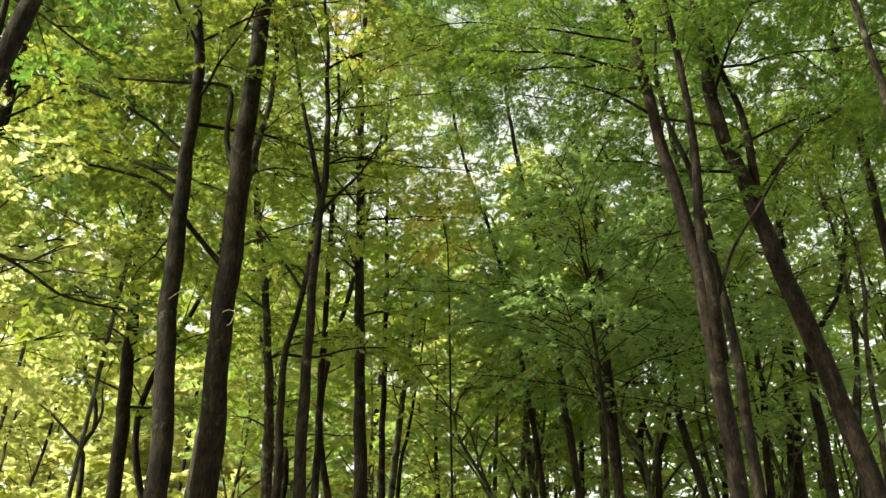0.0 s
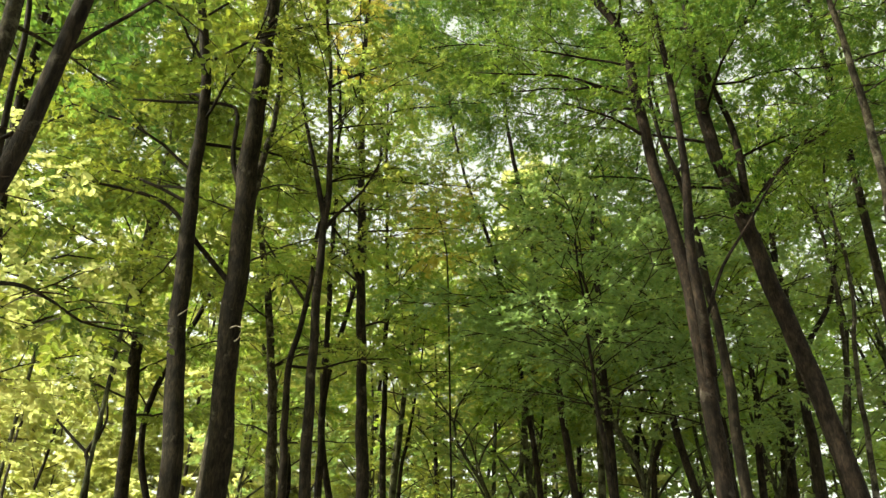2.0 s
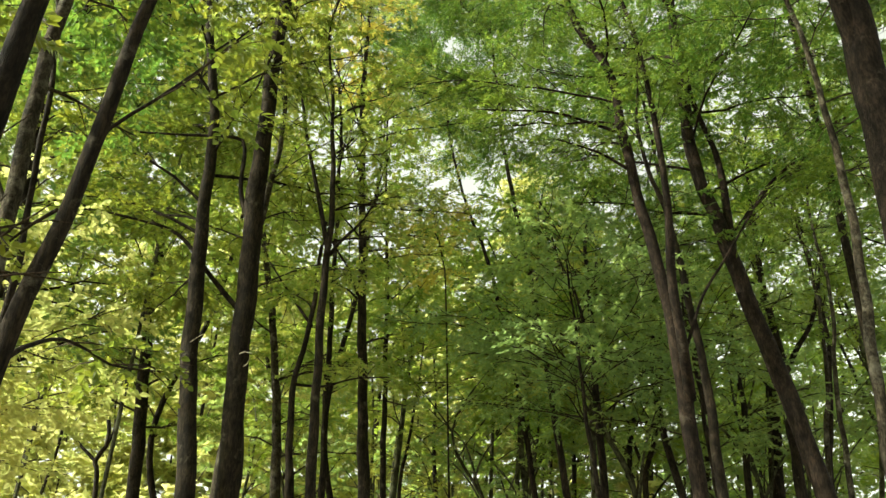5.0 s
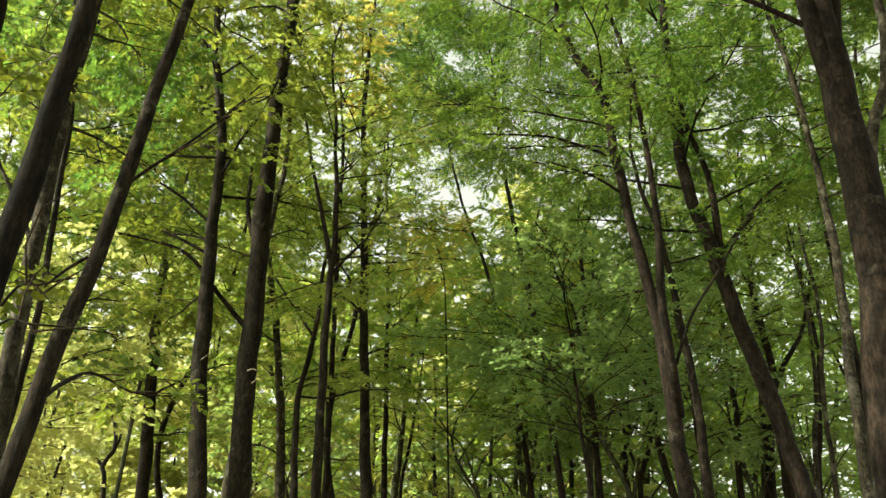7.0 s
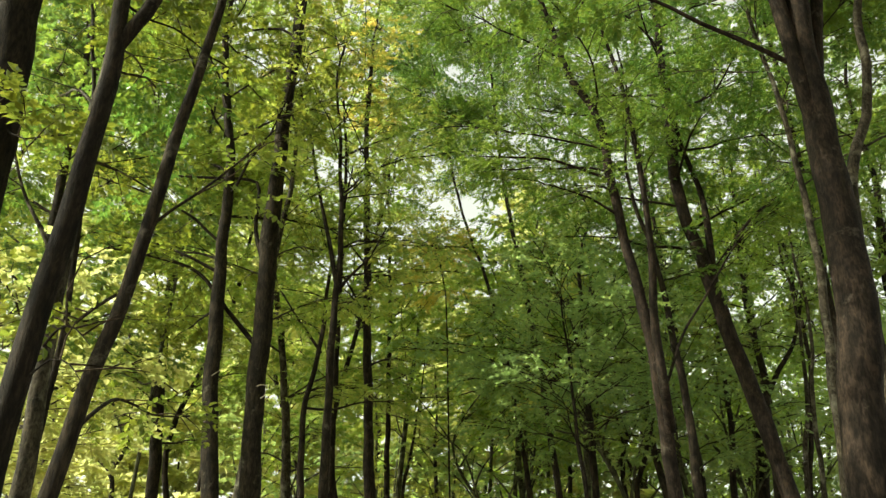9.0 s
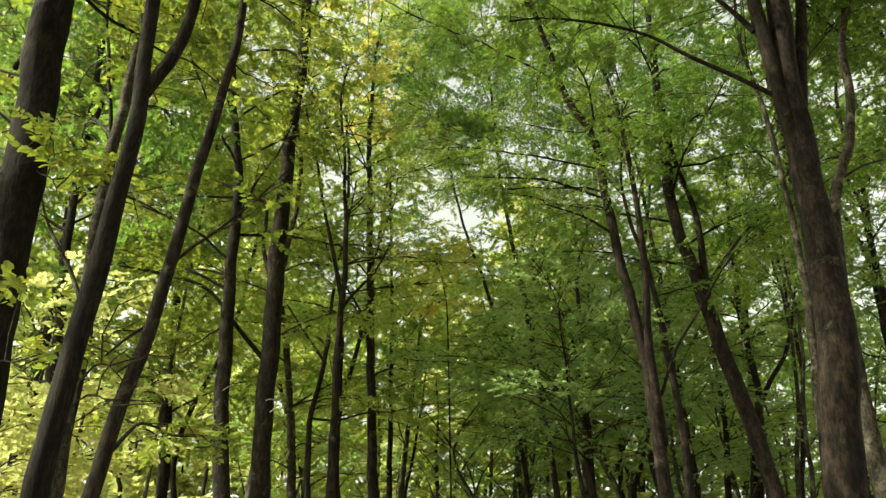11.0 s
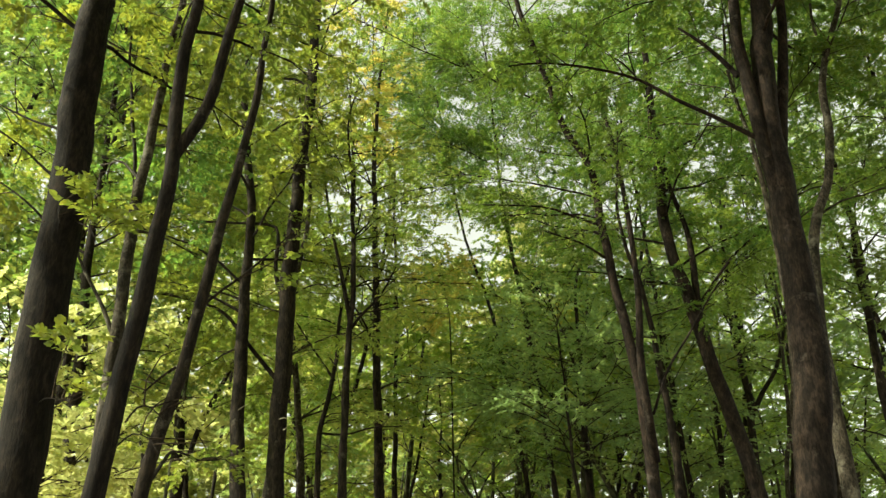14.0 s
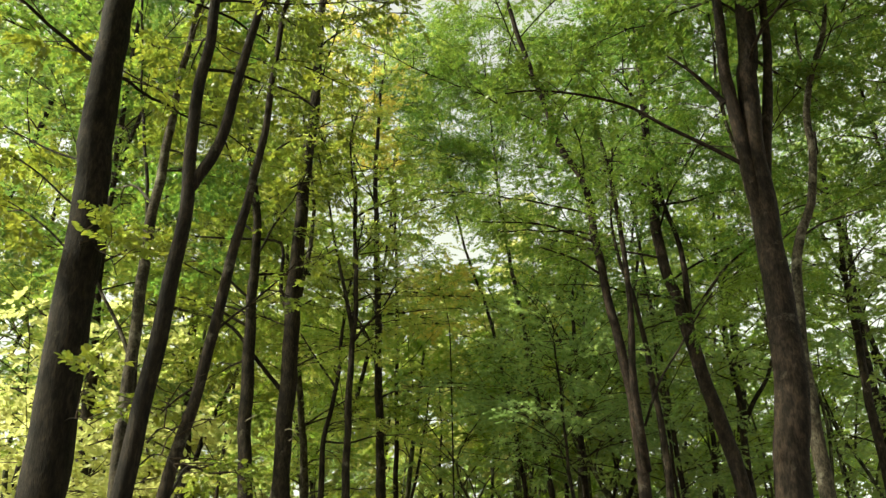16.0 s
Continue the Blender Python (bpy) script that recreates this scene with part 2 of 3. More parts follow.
def foliage(rng, places, heads, templates, fine):
    """Leaves of many sprays: places (n,3), heads (n,) the way each points. Verts and quads."""
    n = len(places)
    pick = rng.integers(0, len(templates), n)
    lean, turn, scale = rng.normal(0.08, 0.28, n), rng.normal(0, 0.3, n), rng.uniform(0.75, 1.3, n)
    ch, sh, cl, sl, ct, st = np.cos(heads), np.sin(heads), np.cos(lean), np.sin(lean), np.cos(turn), np.sin(turn)
    z = np.zeros(n)
    one = np.ones(n)
    rz = np.stack([np.stack([ch, -sh, z], -1), np.stack([sh, ch, z], -1), np.stack([z, z, one], -1)], 1)
    ry = np.stack([np.stack([cl, z, sl], -1), np.stack([z, one, z], -1), np.stack([-sl, z, cl], -1)], 1)
    rx = np.stack([np.stack([one, z, z], -1), np.stack([z, ct, -st], -1), np.stack([z, st, ct], -1)], 1)
    m = rz @ ry @ rx
    t = np.stack(templates)[pick] * scale[:, None, None, None]
    v = np.einsum("nij,nlcj->nlci", m, t) + places[:, None, None, :]
    corners = v.shape[2]
    base = np.arange(v.shape[0] * v.shape[1])[:, None] * corners
    if corners == 3:
        q = base + [0, 1, 2]
    elif fine:
        q = np.concatenate([base + [0, 1, 2, 3], base + [0, 3, 4, 5]])
    else:
        q = base + [0, 1, 2, 3]
    return v.reshape(-1, 3), q


# ---- trees ----
def limb_line(rng, start, az, rise, length, sag, n=None):
    """A limb that leaves the stem rising and bends to the level."""
    n = n or max(5, int(length / 0.35))
    p, out = np.array(start, float), [np.array(start, float)]
    step = length / n
    for i in range(n):
        e = rise * (1 - sag * i / n)
        az += rng.normal(0, 0.13)
        p = p + step * np.array([math.cos(az) * math.cos(e), math.sin(az) * math.cos(e), math.sin(e + rng.normal(0, 0.1))])
        out.append(p)
    return np.array(out)


def clear_of_path(p):
    """True where nothing of the canopy would hang into the way of the path."""
    q = p - np.array([0, 0, 1.6])
    q[:, 1] -= np.clip(p[:, 1], -6.2, 0.3)
    return np.linalg.norm(q, axis=1) > 5.6


def tree(name, seed, stem, r, rz, height, leafy=(5.0, None), limbs=16, reach=3.0, lush=1.05, size=0.076, fine=True,
         leaf=None, bark=None, own_limbs=(), away=None, label="", group="", flat=0.75, six="small"):
    """A tree. stem: places of its line from the ground up; r: radius at height rz; own_limbs: (radius, places) of limbs of a
    known line; six: leaves drawn with six corners, or small pointed ones; away: the direction (degrees) to which the lower limbs keep, or None for all round."""
    rng = np.random.default_rng(seed)
    leaf, bark = leaf or LEAF_GREEN, bark or BARK
    ob = new(name)
    base = np.array(stem[0], float)
    ob.matrix_world = pose(*base)
    pts = [np.array(q, float) for q in stem]
    last = pts[-1]
    if height > last[2] + 1.5:
        sl = np.clip((last - pts[-2]) / max(last[2] - pts[-2][2], 0.5), -0.25, 0.25) * 0.6
        for f in (0.5, 1.0):
            dz = (height - last[2]) * f
            pts.append(np.array([last[0] + sl[0] * dz + rng.normal(0, 0.25), last[1] + sl[1] * dz + rng.normal(0, 0.25), last[2] + dz]))
    top = pts[-1][2]
    line = spline(pts, 0.22 if fine else 0.6)

    def girth(z):
        full = r / (1 - 0.8 * (rz / top) ** 1.3 * 0.85)
        return np.maximum(full * (1 - 0.85 * np.clip(z / top, 0, 1) ** 1.3), 0.02)
    rad = girth(line[:, 2])
    if fine:                                    # crooked growth
        s = np.arange(len(line)) * 0.22
        ph = rng.uniform(0, 6.28, 4)
        line[:, 0] += 0.014 * np.sin(1.9 * s + ph[0]) + 0.010 * np.sin(4.7 * s + ph[1])
        line[:, 1] += 0.014 * np.sin(1.7 * s + ph[2]) + 0.010 * np.sin(4.1 * s + ph[3])
    v, q = tube(line - base, rad, 18 if fine else 8, 0.04, rng, True)
    part("trunk", v, q, bark, ob)
    branches = []
    for lr, places in own_limbs:
        ln = spline(places, 0.2)
        w = lr * np.linspace(1, 0.35, len(ln))
        v, q = tube(ln - base, w, 10, 0.04, rng)
        part("limb", v, q, bark, ob)
        branches.append((ln, w, True))
    z0, z1 = leafy[0], leafy[1] or top - 0.4
    heights = np.linspace(z0, z1, limbs) + rng.normal(0, 0.25, limbs)
    az = rng.uniform(0, 6.28)
    for i, z in enumerate(heights):
        z = min(max(z, z0), top - 0.2)
        az += 2.4 + rng.normal(0, 0.4)
        a = az
        if away is not None and z < 11.5:
            a = radians(away) + rng.uniform(-1.5, 1.5)
        k = int(np.argmin(abs(line[:, 2] - z)))
        up = (z - z0) / max(z1 - z0, 1)
        ln = limb_line(rng, line[k], a, rng.uniform(0.4, 1.15) * (0.7 + 0.5 * up), reach * (0.65 + 0.6 * math.sin(math.pi * min(up + 0.12, 1.0) ** 0.9)) * rng.uniform(0.7, 1.2), flat + rng.uniform(-0.2, 0.3))
        w = np.linspace(min(rad[k] * 0.3, 0.034), 0.008, len(ln))
        v, q = tube(ln - base, w, 7 if fine else 4, 0.05, rng)
        if fine:
            part("limb", v, q, bark, ob)
        branches.append((ln, w, False))
        if not fine:
            branches[-1] = (ln, w, (v, q))
    twigs, places, heads = [], [], []
    for ln, w, extra in branches:
        if isinstance(extra, tuple):
            twigs.append(extra)
        seg = np.linalg.norm(ln[-1] - ln[0])
        count = max(3, int(seg / 0.36 * lush ** 0.5))
        for s, side in zip(np.linspace(0.55 if extra is True else 0.25, 1, count), (-1, 1) * count):
            k = min(int(s * (len(ln) - 1)), len(ln) - 2)
            d = ln[k + 1] - ln[k]
            a = math.atan2(d[1], d[0]) + side * rng.uniform(0.5, 1.15)
            if s > 0.97:
                a = math.atan2(d[1], d[0])
            sub = limb_line(rng, ln[k], a, rng.uniform(0.05, 0.5), (0.35 + 0.34 * reach * (1.15 - s)) * rng.uniform(0.7, 1.3), 1.3, 3)
            if fine or rng.random() < 0.3:
                twigs.append(tube(sub - base, np.linspace(0.011, 0.004, len(sub)), 3))
            m = max(2, int(np.linalg.norm(sub[-1] - sub[0]) / 0.17 * lush))
            u = rng.uniform(0.15, 1, m) * (len(sub) - 1)
            lo = np.minimum(u.astype(int), len(sub) - 2)
            places.append(sub[lo] + (u - lo)[:, None] * (sub[lo + 1] - sub[lo]) + rng.normal(0, 0.05, (m, 3)))
            heads.append(a + rng.choice([-1, 1], m) * rng.uniform(0.2, 1.2, m))
    places, heads = np.vstack(places), np.concatenate(heads)
    keep = clear_of_path(places)
    places, heads = places[keep], heads[keep]
    v, q = joined(twigs)
    tagged(part("twig", v, q, TWIG, ob), kind="stuff")
    sprays = [spray(rng, 13 if fine else 16, 0.42 if fine else 0.62, size, six if fine else "small") for _ in range(8)]
    v, q = foliage(rng, places - base, heads, sprays, six)
    tagged(part("crown", v, q, leaf, ob, smooth=False), kind="stuff")
    return tagged(ob, label, "tree", group)


def dead_twig(tree_ob, places):
    """A short bare twig left on a stem."""
    line = spline(places, 0.04)
    v, q = tube(line - np.array(tree_ob.matrix_world.translation), np.linspace(0.012, 0.005, len(line)), 5)
    part("dead_twig", v, q, DEAD_WOOD, tree_ob, "pale dry dead twig")


# ---- ground ----
def ground():
    n = 120
    g = np.sign(np.linspace(-1, 1, n)) * np.abs(np.linspace(-1, 1, n)) ** 3 * 900
    x, y = np.meshgrid(g, g + 10, indexing="ij")
    near = np.exp(-(x ** 2 + (y - 10) ** 2) / 60 ** 2)
    z = 0.08 * np.sin(0.7 * x + 0.3 * y) * near + 0.05 * np.sin(1.9 * y - 0.8 * x) * near - 0.06
    i, j = np.meshgrid(np.arange(n - 1), np.arange(n - 1), indexing="ij")
    q = np.stack([i * n + j, (i + 1) * n + j, (i + 1) * n + j + 1, i * n + j + 1], -1).reshape(-1, 4)
    ob = new("ground", mesh_of("ground", np.stack([x, y, z], -1).reshape(-1, 3), q, litter_material()))
    tagged(ob, "brown leaf litter forest floor with green patches", "ground", kind="structure")


ground()

TALL = "tall tree with dark bark and green leaves"
# ---- the trees along the way ----
tree("tree", 11, [(-4.53, 4.58, 0), (-4.65, 4.52, 4.8), (-4.76, 4.48, 6.7), (-4.87, 4.44, 8.6), (-5.05, 4.40, 10.6)], 0.245, 8.8, 26,
     (10.5, None), 22, 4.0, six=True, lush=1.05, size=0.1, leaf=LEAF_OLIVE, bark=BARK_BLACK, label="thick dark-barked tree trunk leaning slightly over forest floor", away=120,
     own_limbs=[(0.02, [(-4.91, 4.46, 8.11), (-5.25, 4.56, 8.41), (-5.7, 4.66, 8.85), (-6.14, 4.76, 9.22), (-6.69, 4.86, 9.63)]),
                (0.018, [(-5.14, 4.43, 8.98), (-5.6, 4.58, 9.24), (-6.06, 4.73, 9.56), (-6.72, 4.88, 10.01)]),
                (0.018, [(-4.92, 4.48, 7.44), (-5.27, 4.58, 7.81), (-5.64, 4.68, 8.14), (-6.11, 4.78, 8.49), (-6.54, 4.88, 8.76)]),
                (0.012, [(-4.76, 4.42, 7.68), (-4.51, 4.3, 7.41), (-4.29, 4.18, 7.25), (-4.1, 4.06, 6.9)]),
                (0.012, [(-4.73, 4.42, 6.96), (-4.66, 4.3, 7.21), (-4.72, 4.18, 7.45), (-4.61, 4.06, 7.62)]),
                (0.01, [(-4.55, 4.4, 5.08), (-4.4, 4.3, 5.14), (-4.2, 4.2, 5.08), (-3.99, 4.1, 4.93)])])
tree("tree", 12, [(-3.44, 3.48, 0), (-3.30, 3.39, 3.7), (-3.20, 3.34, 5.1), (-3.14, 3.28, 6.6), (-3.10, 3.24, 7.65), (-3.17, 3.20, 8.8), (-3.14, 3.16, 9.7), (-3.15, 3.13, 10.7)],
     0.101, 6.0, 17, (9.5, None), 12, 2.6, six=True, lush=0.9, size=0.085, leaf=LEAF_OLIVE, bark=BARK_BLACK, label="slender forked tree with a bare lower trunk", away=110,
     own_limbs=[(0.075, [(-3.10, 3.24, 7.6), (-2.80, 3.22, 8.33), (-2.67, 3.17, 9.41), (-2.49, 3.13, 10.7), (-2.2, 3.2, 13)]),
                (0.012, [(-3.09, 3.28, 4.49), (-2.98, 3.23, 4.62), (-2.83, 3.18, 4.6), (-2.66, 3.13, 4.43)]),
                (0.01, [(-3.13, 3.28, 4.26), (-2.98, 3.23, 4.36), (-2.81, 3.18, 4.3), (-2.68, 3.13, 4.15)])])
tree("tree", 13, [(-4.22, 6.14, 0), (-4.39, 6.14, 4.4), (-4.56, 6.13, 7.1), (-4.63, 6.13, 9.8), (-4.58, 6.13, 12.5)], 0.094, 7.9, 18,
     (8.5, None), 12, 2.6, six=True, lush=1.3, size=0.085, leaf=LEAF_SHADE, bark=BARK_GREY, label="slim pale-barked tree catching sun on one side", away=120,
     own_limbs=[(0.032, [(-4.55, 6.13, 6.69), (-4.79, 6.13, 7.18), (-5.05, 6.13, 7.59), (-5.3, 6.13, 8.01), (-5.72, 6.13, 9.01)])])
tree("tree", 14, [(-3.52, 4.30, 0), (-3.23, 4.28, 3.5), (-2.87, 4.27, 6.2), (-2.58, 4.25, 8.8), (-2.45, 4.23, 11.4)], 0.069, 6.3, 16,
     (10.5, None), 6, 2.0, six=True, lush=0.7, size=0.085, leaf=LEAF_OLIVE, label="thin leaning young tree with one long side branch", away=110,
     own_limbs=[(0.02, [(-2.88, 4.27, 5.9), (-2.79, 4.27, 6.28), (-2.44, 4.26, 6.6), (-2.06, 4.26, 7.0), (-1.72, 4.26, 7.43)]),
                (0.018, [(-3.02, 4.27, 5.48), (-3.17, 4.27, 5.36), (-3.31, 4.27, 5.21), (-3.42, 4.27, 5.06)]),
                (0.024, [(-3.17, 4.28, 4.12), (-3.12, 4.4, 4.3), (-3.18, 4.8, 4.56), (-3.32, 5.5, 4.92), (-3.33, 6.1, 5.08), (-3.31, 6.6, 5.16), (-3.2, 7.1, 5.32), (-3.08, 7.5, 5.47)])])
straight = tree("tree", 15, [(-3.49, 11.51, 0), (-3.82, 11.49, 5.2), (-4.07, 11.48, 7.6), (-4.21, 11.47, 10.0), (-4.34, 11.46, 12.5)], 0.153, 7.1, 19.5,
     (9.0, None), 22, 3.2, lush=1.3, leaf=LEAF_OLIVE, label="straight dark tree beside a thicker one", away=110)
bent = tree("tree", 16, [(-3.18, 11.93, 0), (-3.25, 11.81, 5.0), (-3.33, 11.65, 8.8), (-3.34, 11.50, 12.6), (-3.21, 11.34, 16.3)], 0.173, 9.6, 27,
     (15.5, None), 18, 3.6, lush=0.9, leaf=LEAF_OLIVE, label="tall dark-barked tree with a long bent limb", away=90,
     own_limbs=[(0.055, [(-3.30, 11.61, 9.75), (-3.64, 11.57, 10.76), (-3.67, 11.53, 11.73), (-3.90, 11.52, 11.98), (-4.8, 11.52, 12.04), (-5.71, 11.52, 12.11)]),
                (0.05, [(-3.44, 11.67, 8.4), (-4.04, 11.64, 9.11), (-4.65, 11.61, 9.86), (-5.46, 11.6, 10.19), (-6.53, 11.59, 10.42)])])
dead_twig(straight, [(-4.03, 11.3, 7.61), (-3.92, 11.24, 7.66), (-3.8, 11.18, 7.7)])
dead_twig(bent, [(-3.25, 11.45, 7.47), (-3.16, 11.39, 7.48), (-3.03, 11.33, 7.42)])
dead_twig(bent, [(-3.16, 11.45, 7.25), (-3.09, 11.4, 7.28), (-3.05, 11.35, 7.38)])
tree("tree", 17, [(-3.55, 12.6, 0), (-3.62, 12.6, 4), (-3.55, 12.5, 7), (-3.5, 12.4, 10)], 0.11, 6, 16, (9, None), 8, 2.2, bark=BARK_GREY,
     label="slim grey tree close behind a thicker trunk", away=90)
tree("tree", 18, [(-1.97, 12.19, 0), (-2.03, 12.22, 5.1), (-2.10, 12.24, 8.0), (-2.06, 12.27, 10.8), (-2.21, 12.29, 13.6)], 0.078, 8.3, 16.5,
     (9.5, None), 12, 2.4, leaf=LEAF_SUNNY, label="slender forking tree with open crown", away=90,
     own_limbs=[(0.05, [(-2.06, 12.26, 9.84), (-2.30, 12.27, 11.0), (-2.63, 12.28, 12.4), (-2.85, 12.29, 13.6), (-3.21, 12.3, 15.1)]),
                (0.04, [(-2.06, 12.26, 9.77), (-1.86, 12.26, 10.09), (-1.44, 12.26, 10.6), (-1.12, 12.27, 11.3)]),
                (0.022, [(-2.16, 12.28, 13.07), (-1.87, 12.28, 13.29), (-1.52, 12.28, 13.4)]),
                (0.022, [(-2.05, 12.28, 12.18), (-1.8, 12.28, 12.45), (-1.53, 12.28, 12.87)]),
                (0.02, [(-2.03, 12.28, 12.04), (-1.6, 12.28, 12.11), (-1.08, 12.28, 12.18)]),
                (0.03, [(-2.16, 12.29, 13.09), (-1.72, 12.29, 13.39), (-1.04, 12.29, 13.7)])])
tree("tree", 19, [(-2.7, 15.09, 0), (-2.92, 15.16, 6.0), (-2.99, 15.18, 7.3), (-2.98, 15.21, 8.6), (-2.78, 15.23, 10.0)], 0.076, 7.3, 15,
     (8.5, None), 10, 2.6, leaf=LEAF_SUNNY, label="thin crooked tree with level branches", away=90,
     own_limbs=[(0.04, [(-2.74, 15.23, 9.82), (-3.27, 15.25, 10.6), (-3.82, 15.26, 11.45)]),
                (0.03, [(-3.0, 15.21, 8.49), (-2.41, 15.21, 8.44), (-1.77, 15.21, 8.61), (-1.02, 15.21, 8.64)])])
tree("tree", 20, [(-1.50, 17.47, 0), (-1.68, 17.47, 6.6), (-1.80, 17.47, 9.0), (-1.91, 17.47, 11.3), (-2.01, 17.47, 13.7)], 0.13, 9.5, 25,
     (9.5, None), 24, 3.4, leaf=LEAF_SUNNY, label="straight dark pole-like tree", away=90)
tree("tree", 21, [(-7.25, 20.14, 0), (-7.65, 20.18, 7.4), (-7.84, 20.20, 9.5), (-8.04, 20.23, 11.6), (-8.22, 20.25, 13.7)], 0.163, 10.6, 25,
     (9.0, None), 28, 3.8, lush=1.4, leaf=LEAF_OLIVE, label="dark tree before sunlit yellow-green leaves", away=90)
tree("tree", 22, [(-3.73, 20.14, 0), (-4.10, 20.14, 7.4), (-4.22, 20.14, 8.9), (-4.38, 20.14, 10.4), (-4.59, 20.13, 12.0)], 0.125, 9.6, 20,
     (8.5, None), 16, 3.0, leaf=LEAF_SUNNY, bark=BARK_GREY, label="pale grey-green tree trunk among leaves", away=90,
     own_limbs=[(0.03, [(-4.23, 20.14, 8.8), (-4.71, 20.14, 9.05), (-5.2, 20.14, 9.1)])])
tree("tree", 23, [(4.04, 6, 0), (4.47, 6, 4.59), (4.66, 6, 5.61), (4.82, 6, 6.56), (4.9, 6, 7.42), (4.95, 6, 8.36), (4.99, 6, 9.36), (5.01, 6, 10.01), (5.13, 6, 11.04), (5.25, 6, 11.9), (5.41, 6, 12.95)], 0.216, 7.4, 26,
     (12.0, None), 26, 4.0, size=0.085, six=True, lush=1.4, leaf=LEAF_SHADE, bark=BARK_SMOOTH, label="thick brown tree splitting into three stems", away=40,
     own_limbs=[(0.135, [(4.95, 6.02, 8.5), (4.9, 5.99, 9.0), (4.85, 5.95, 9.59), (4.85, 5.95, 10.42), (4.83, 5.95, 11.24), (4.83, 5.95, 11.98), (4.93, 5.95, 12.9), (5.23, 5.95, 16.9)]),
                (0.105, [(4.96, 6.0, 8.5), (5.0, 6.03, 9.0), (5.08, 6.08, 9.42), (5.24, 6.08, 10.18), (5.45, 6.08, 11.11), (5.63, 6.08, 11.97), (5.8, 6.08, 13.03), (6.25, 6.08, 17.03)]),
                (0.05, [(4.71, 5.95, 11.18), (4.49, 5.95, 11.55), (4.22, 5.95, 11.93), (3.9, 5.95, 12.25)]),
                (0.04, [(4.98, 5.97, 9.79), (4.24, 5.97, 10.33), (3.68, 5.99, 10.72), (3.12, 6.01, 11.17), (2.42, 6.03, 11.44), (1.6, 6.05, 11.59), (1.04, 6.07, 11.54)])])
tree("tree", 24, [(5.3, 7, 0), (5.37, 7, 4.81), (5.41, 7, 6.14), (5.51, 7, 7.24), (5.71, 7, 8.53), (5.93, 7, 9.29), (6.23, 7, 9.85), (6.46, 7, 10.67), (6.59, 7, 11.68), (6.83, 7, 12.62), (7.28, 7, 13.62), (7.58, 7, 14.53)], 0.10, 7.3, 18,
     (12.5, None), 12, 2.8, six=True, lush=0.7, size=0.085, leaf=LEAF_SHADE, bark=BARK_GREY, label="crooked slender grey tree close to a thick trunk", away=30,
     own_limbs=[(0.03, [(6.83, 7, 12.62), (6.78, 7, 13.33), (6.93, 7, 14.53), (7.1, 7, 16.53)]),
                (0.022, [(5.96, 7, 9.2), (6.37, 7, 9.46), (6.76, 7, 9.57), (7.15, 7, 9.73)])])
tree("tree", 25, [(6.78, 12.53, 0), (6.31, 12.70, 5.4), (5.92, 12.84, 8.2), (5.60, 12.97, 10.4), (5.35, 13.05, 12.07), (5.31, 13.12, 13.42), (5.39, 13.2, 14.9)], 0.163, 8.8, 25,
     (11.0, None), 22, 3.8, lush=2.1, size=0.056, leaf=LEAF_SHADE, bark=BARK_SMOOTH, label="leaning dark tree forking high up", away=80,
     own_limbs=[(0.09, [(5.68, 12.96, 10.3), (5.81, 13.07, 12.51), (5.57, 13.16, 14.22), (5.57, 13.26, 15.96)]),
                (0.045, [(5.7, 12.98, 10.6), (6.86, 13.05, 12.07), (7.93, 13.09, 12.88), (8.75, 13.12, 13.42)])])
tree("tree", 26, [(3.68, 10.73, 0), (3.62, 10.65, 4.7), (3.62, 10.59, 7.0), (3.37, 10.52, 9.7), (3.19, 10.48, 11.4), (3.07, 10.44, 12.8), (2.52, 10.41, 14.2)], 0.108, 6.7, 23.5,
     (10.5, None), 20, 3.5, lush=1.8, size=0.056, leaf=LEAF_SHADE, bark=BARK_SMOOTH, label="slim leaning tree with long level branches", away=90,
     own_limbs=[(0.085, [(3.68, 10.55, 6.3), (3.56, 10.12, 7.0), (3.54, 10.07, 8.1), (3.65, 10.03, 9.4), (3.65, 9.98, 11.1), (3.54, 9.94, 12.9), (3.27, 9.9, 14.5)]),
                (0.03, [(3.77, 10.59, 7.2), (4.13, 10.57, 8.03), (4.61, 10.55, 8.73), (5.48, 10.52, 9.98), (6.3, 10.5, 10.6)]),
                (0.035, [(3.24, 10.48, 11.2), (2.53, 10.48, 11.52), (1.99, 10.47, 11.7), (0.8, 10.47, 11.76)]),
                (0.03, [(3.3, 10.5, 10.4), (2.74, 10.49, 10.82), (2.04, 10.49, 11.1)])])
tree("tree", 28, [(4.47, 12.34, 0), (4.50, 12.33, 5.1), (4.52, 12.32, 7.2), (4.4, 12.3, 10)], 0.09, 5.6, 15, (9.5, None), 9, 2.4, leaf=LEAF_SHADE,
     label="dark slim understorey tree", away=90)
tree("tree", 29, [(9.57, 25.12, 0), (10.32, 25.15, 8.8), (10.59, 25.16, 10.8), (10.84, 25.17, 12.7), (11.07, 25.18, 14.6)], 0.217, 11.6, 23,
     (12, None), 20, 3.4, lush=0.7, leaf=LEAF_GREEN, label=TALL, size=0.11)
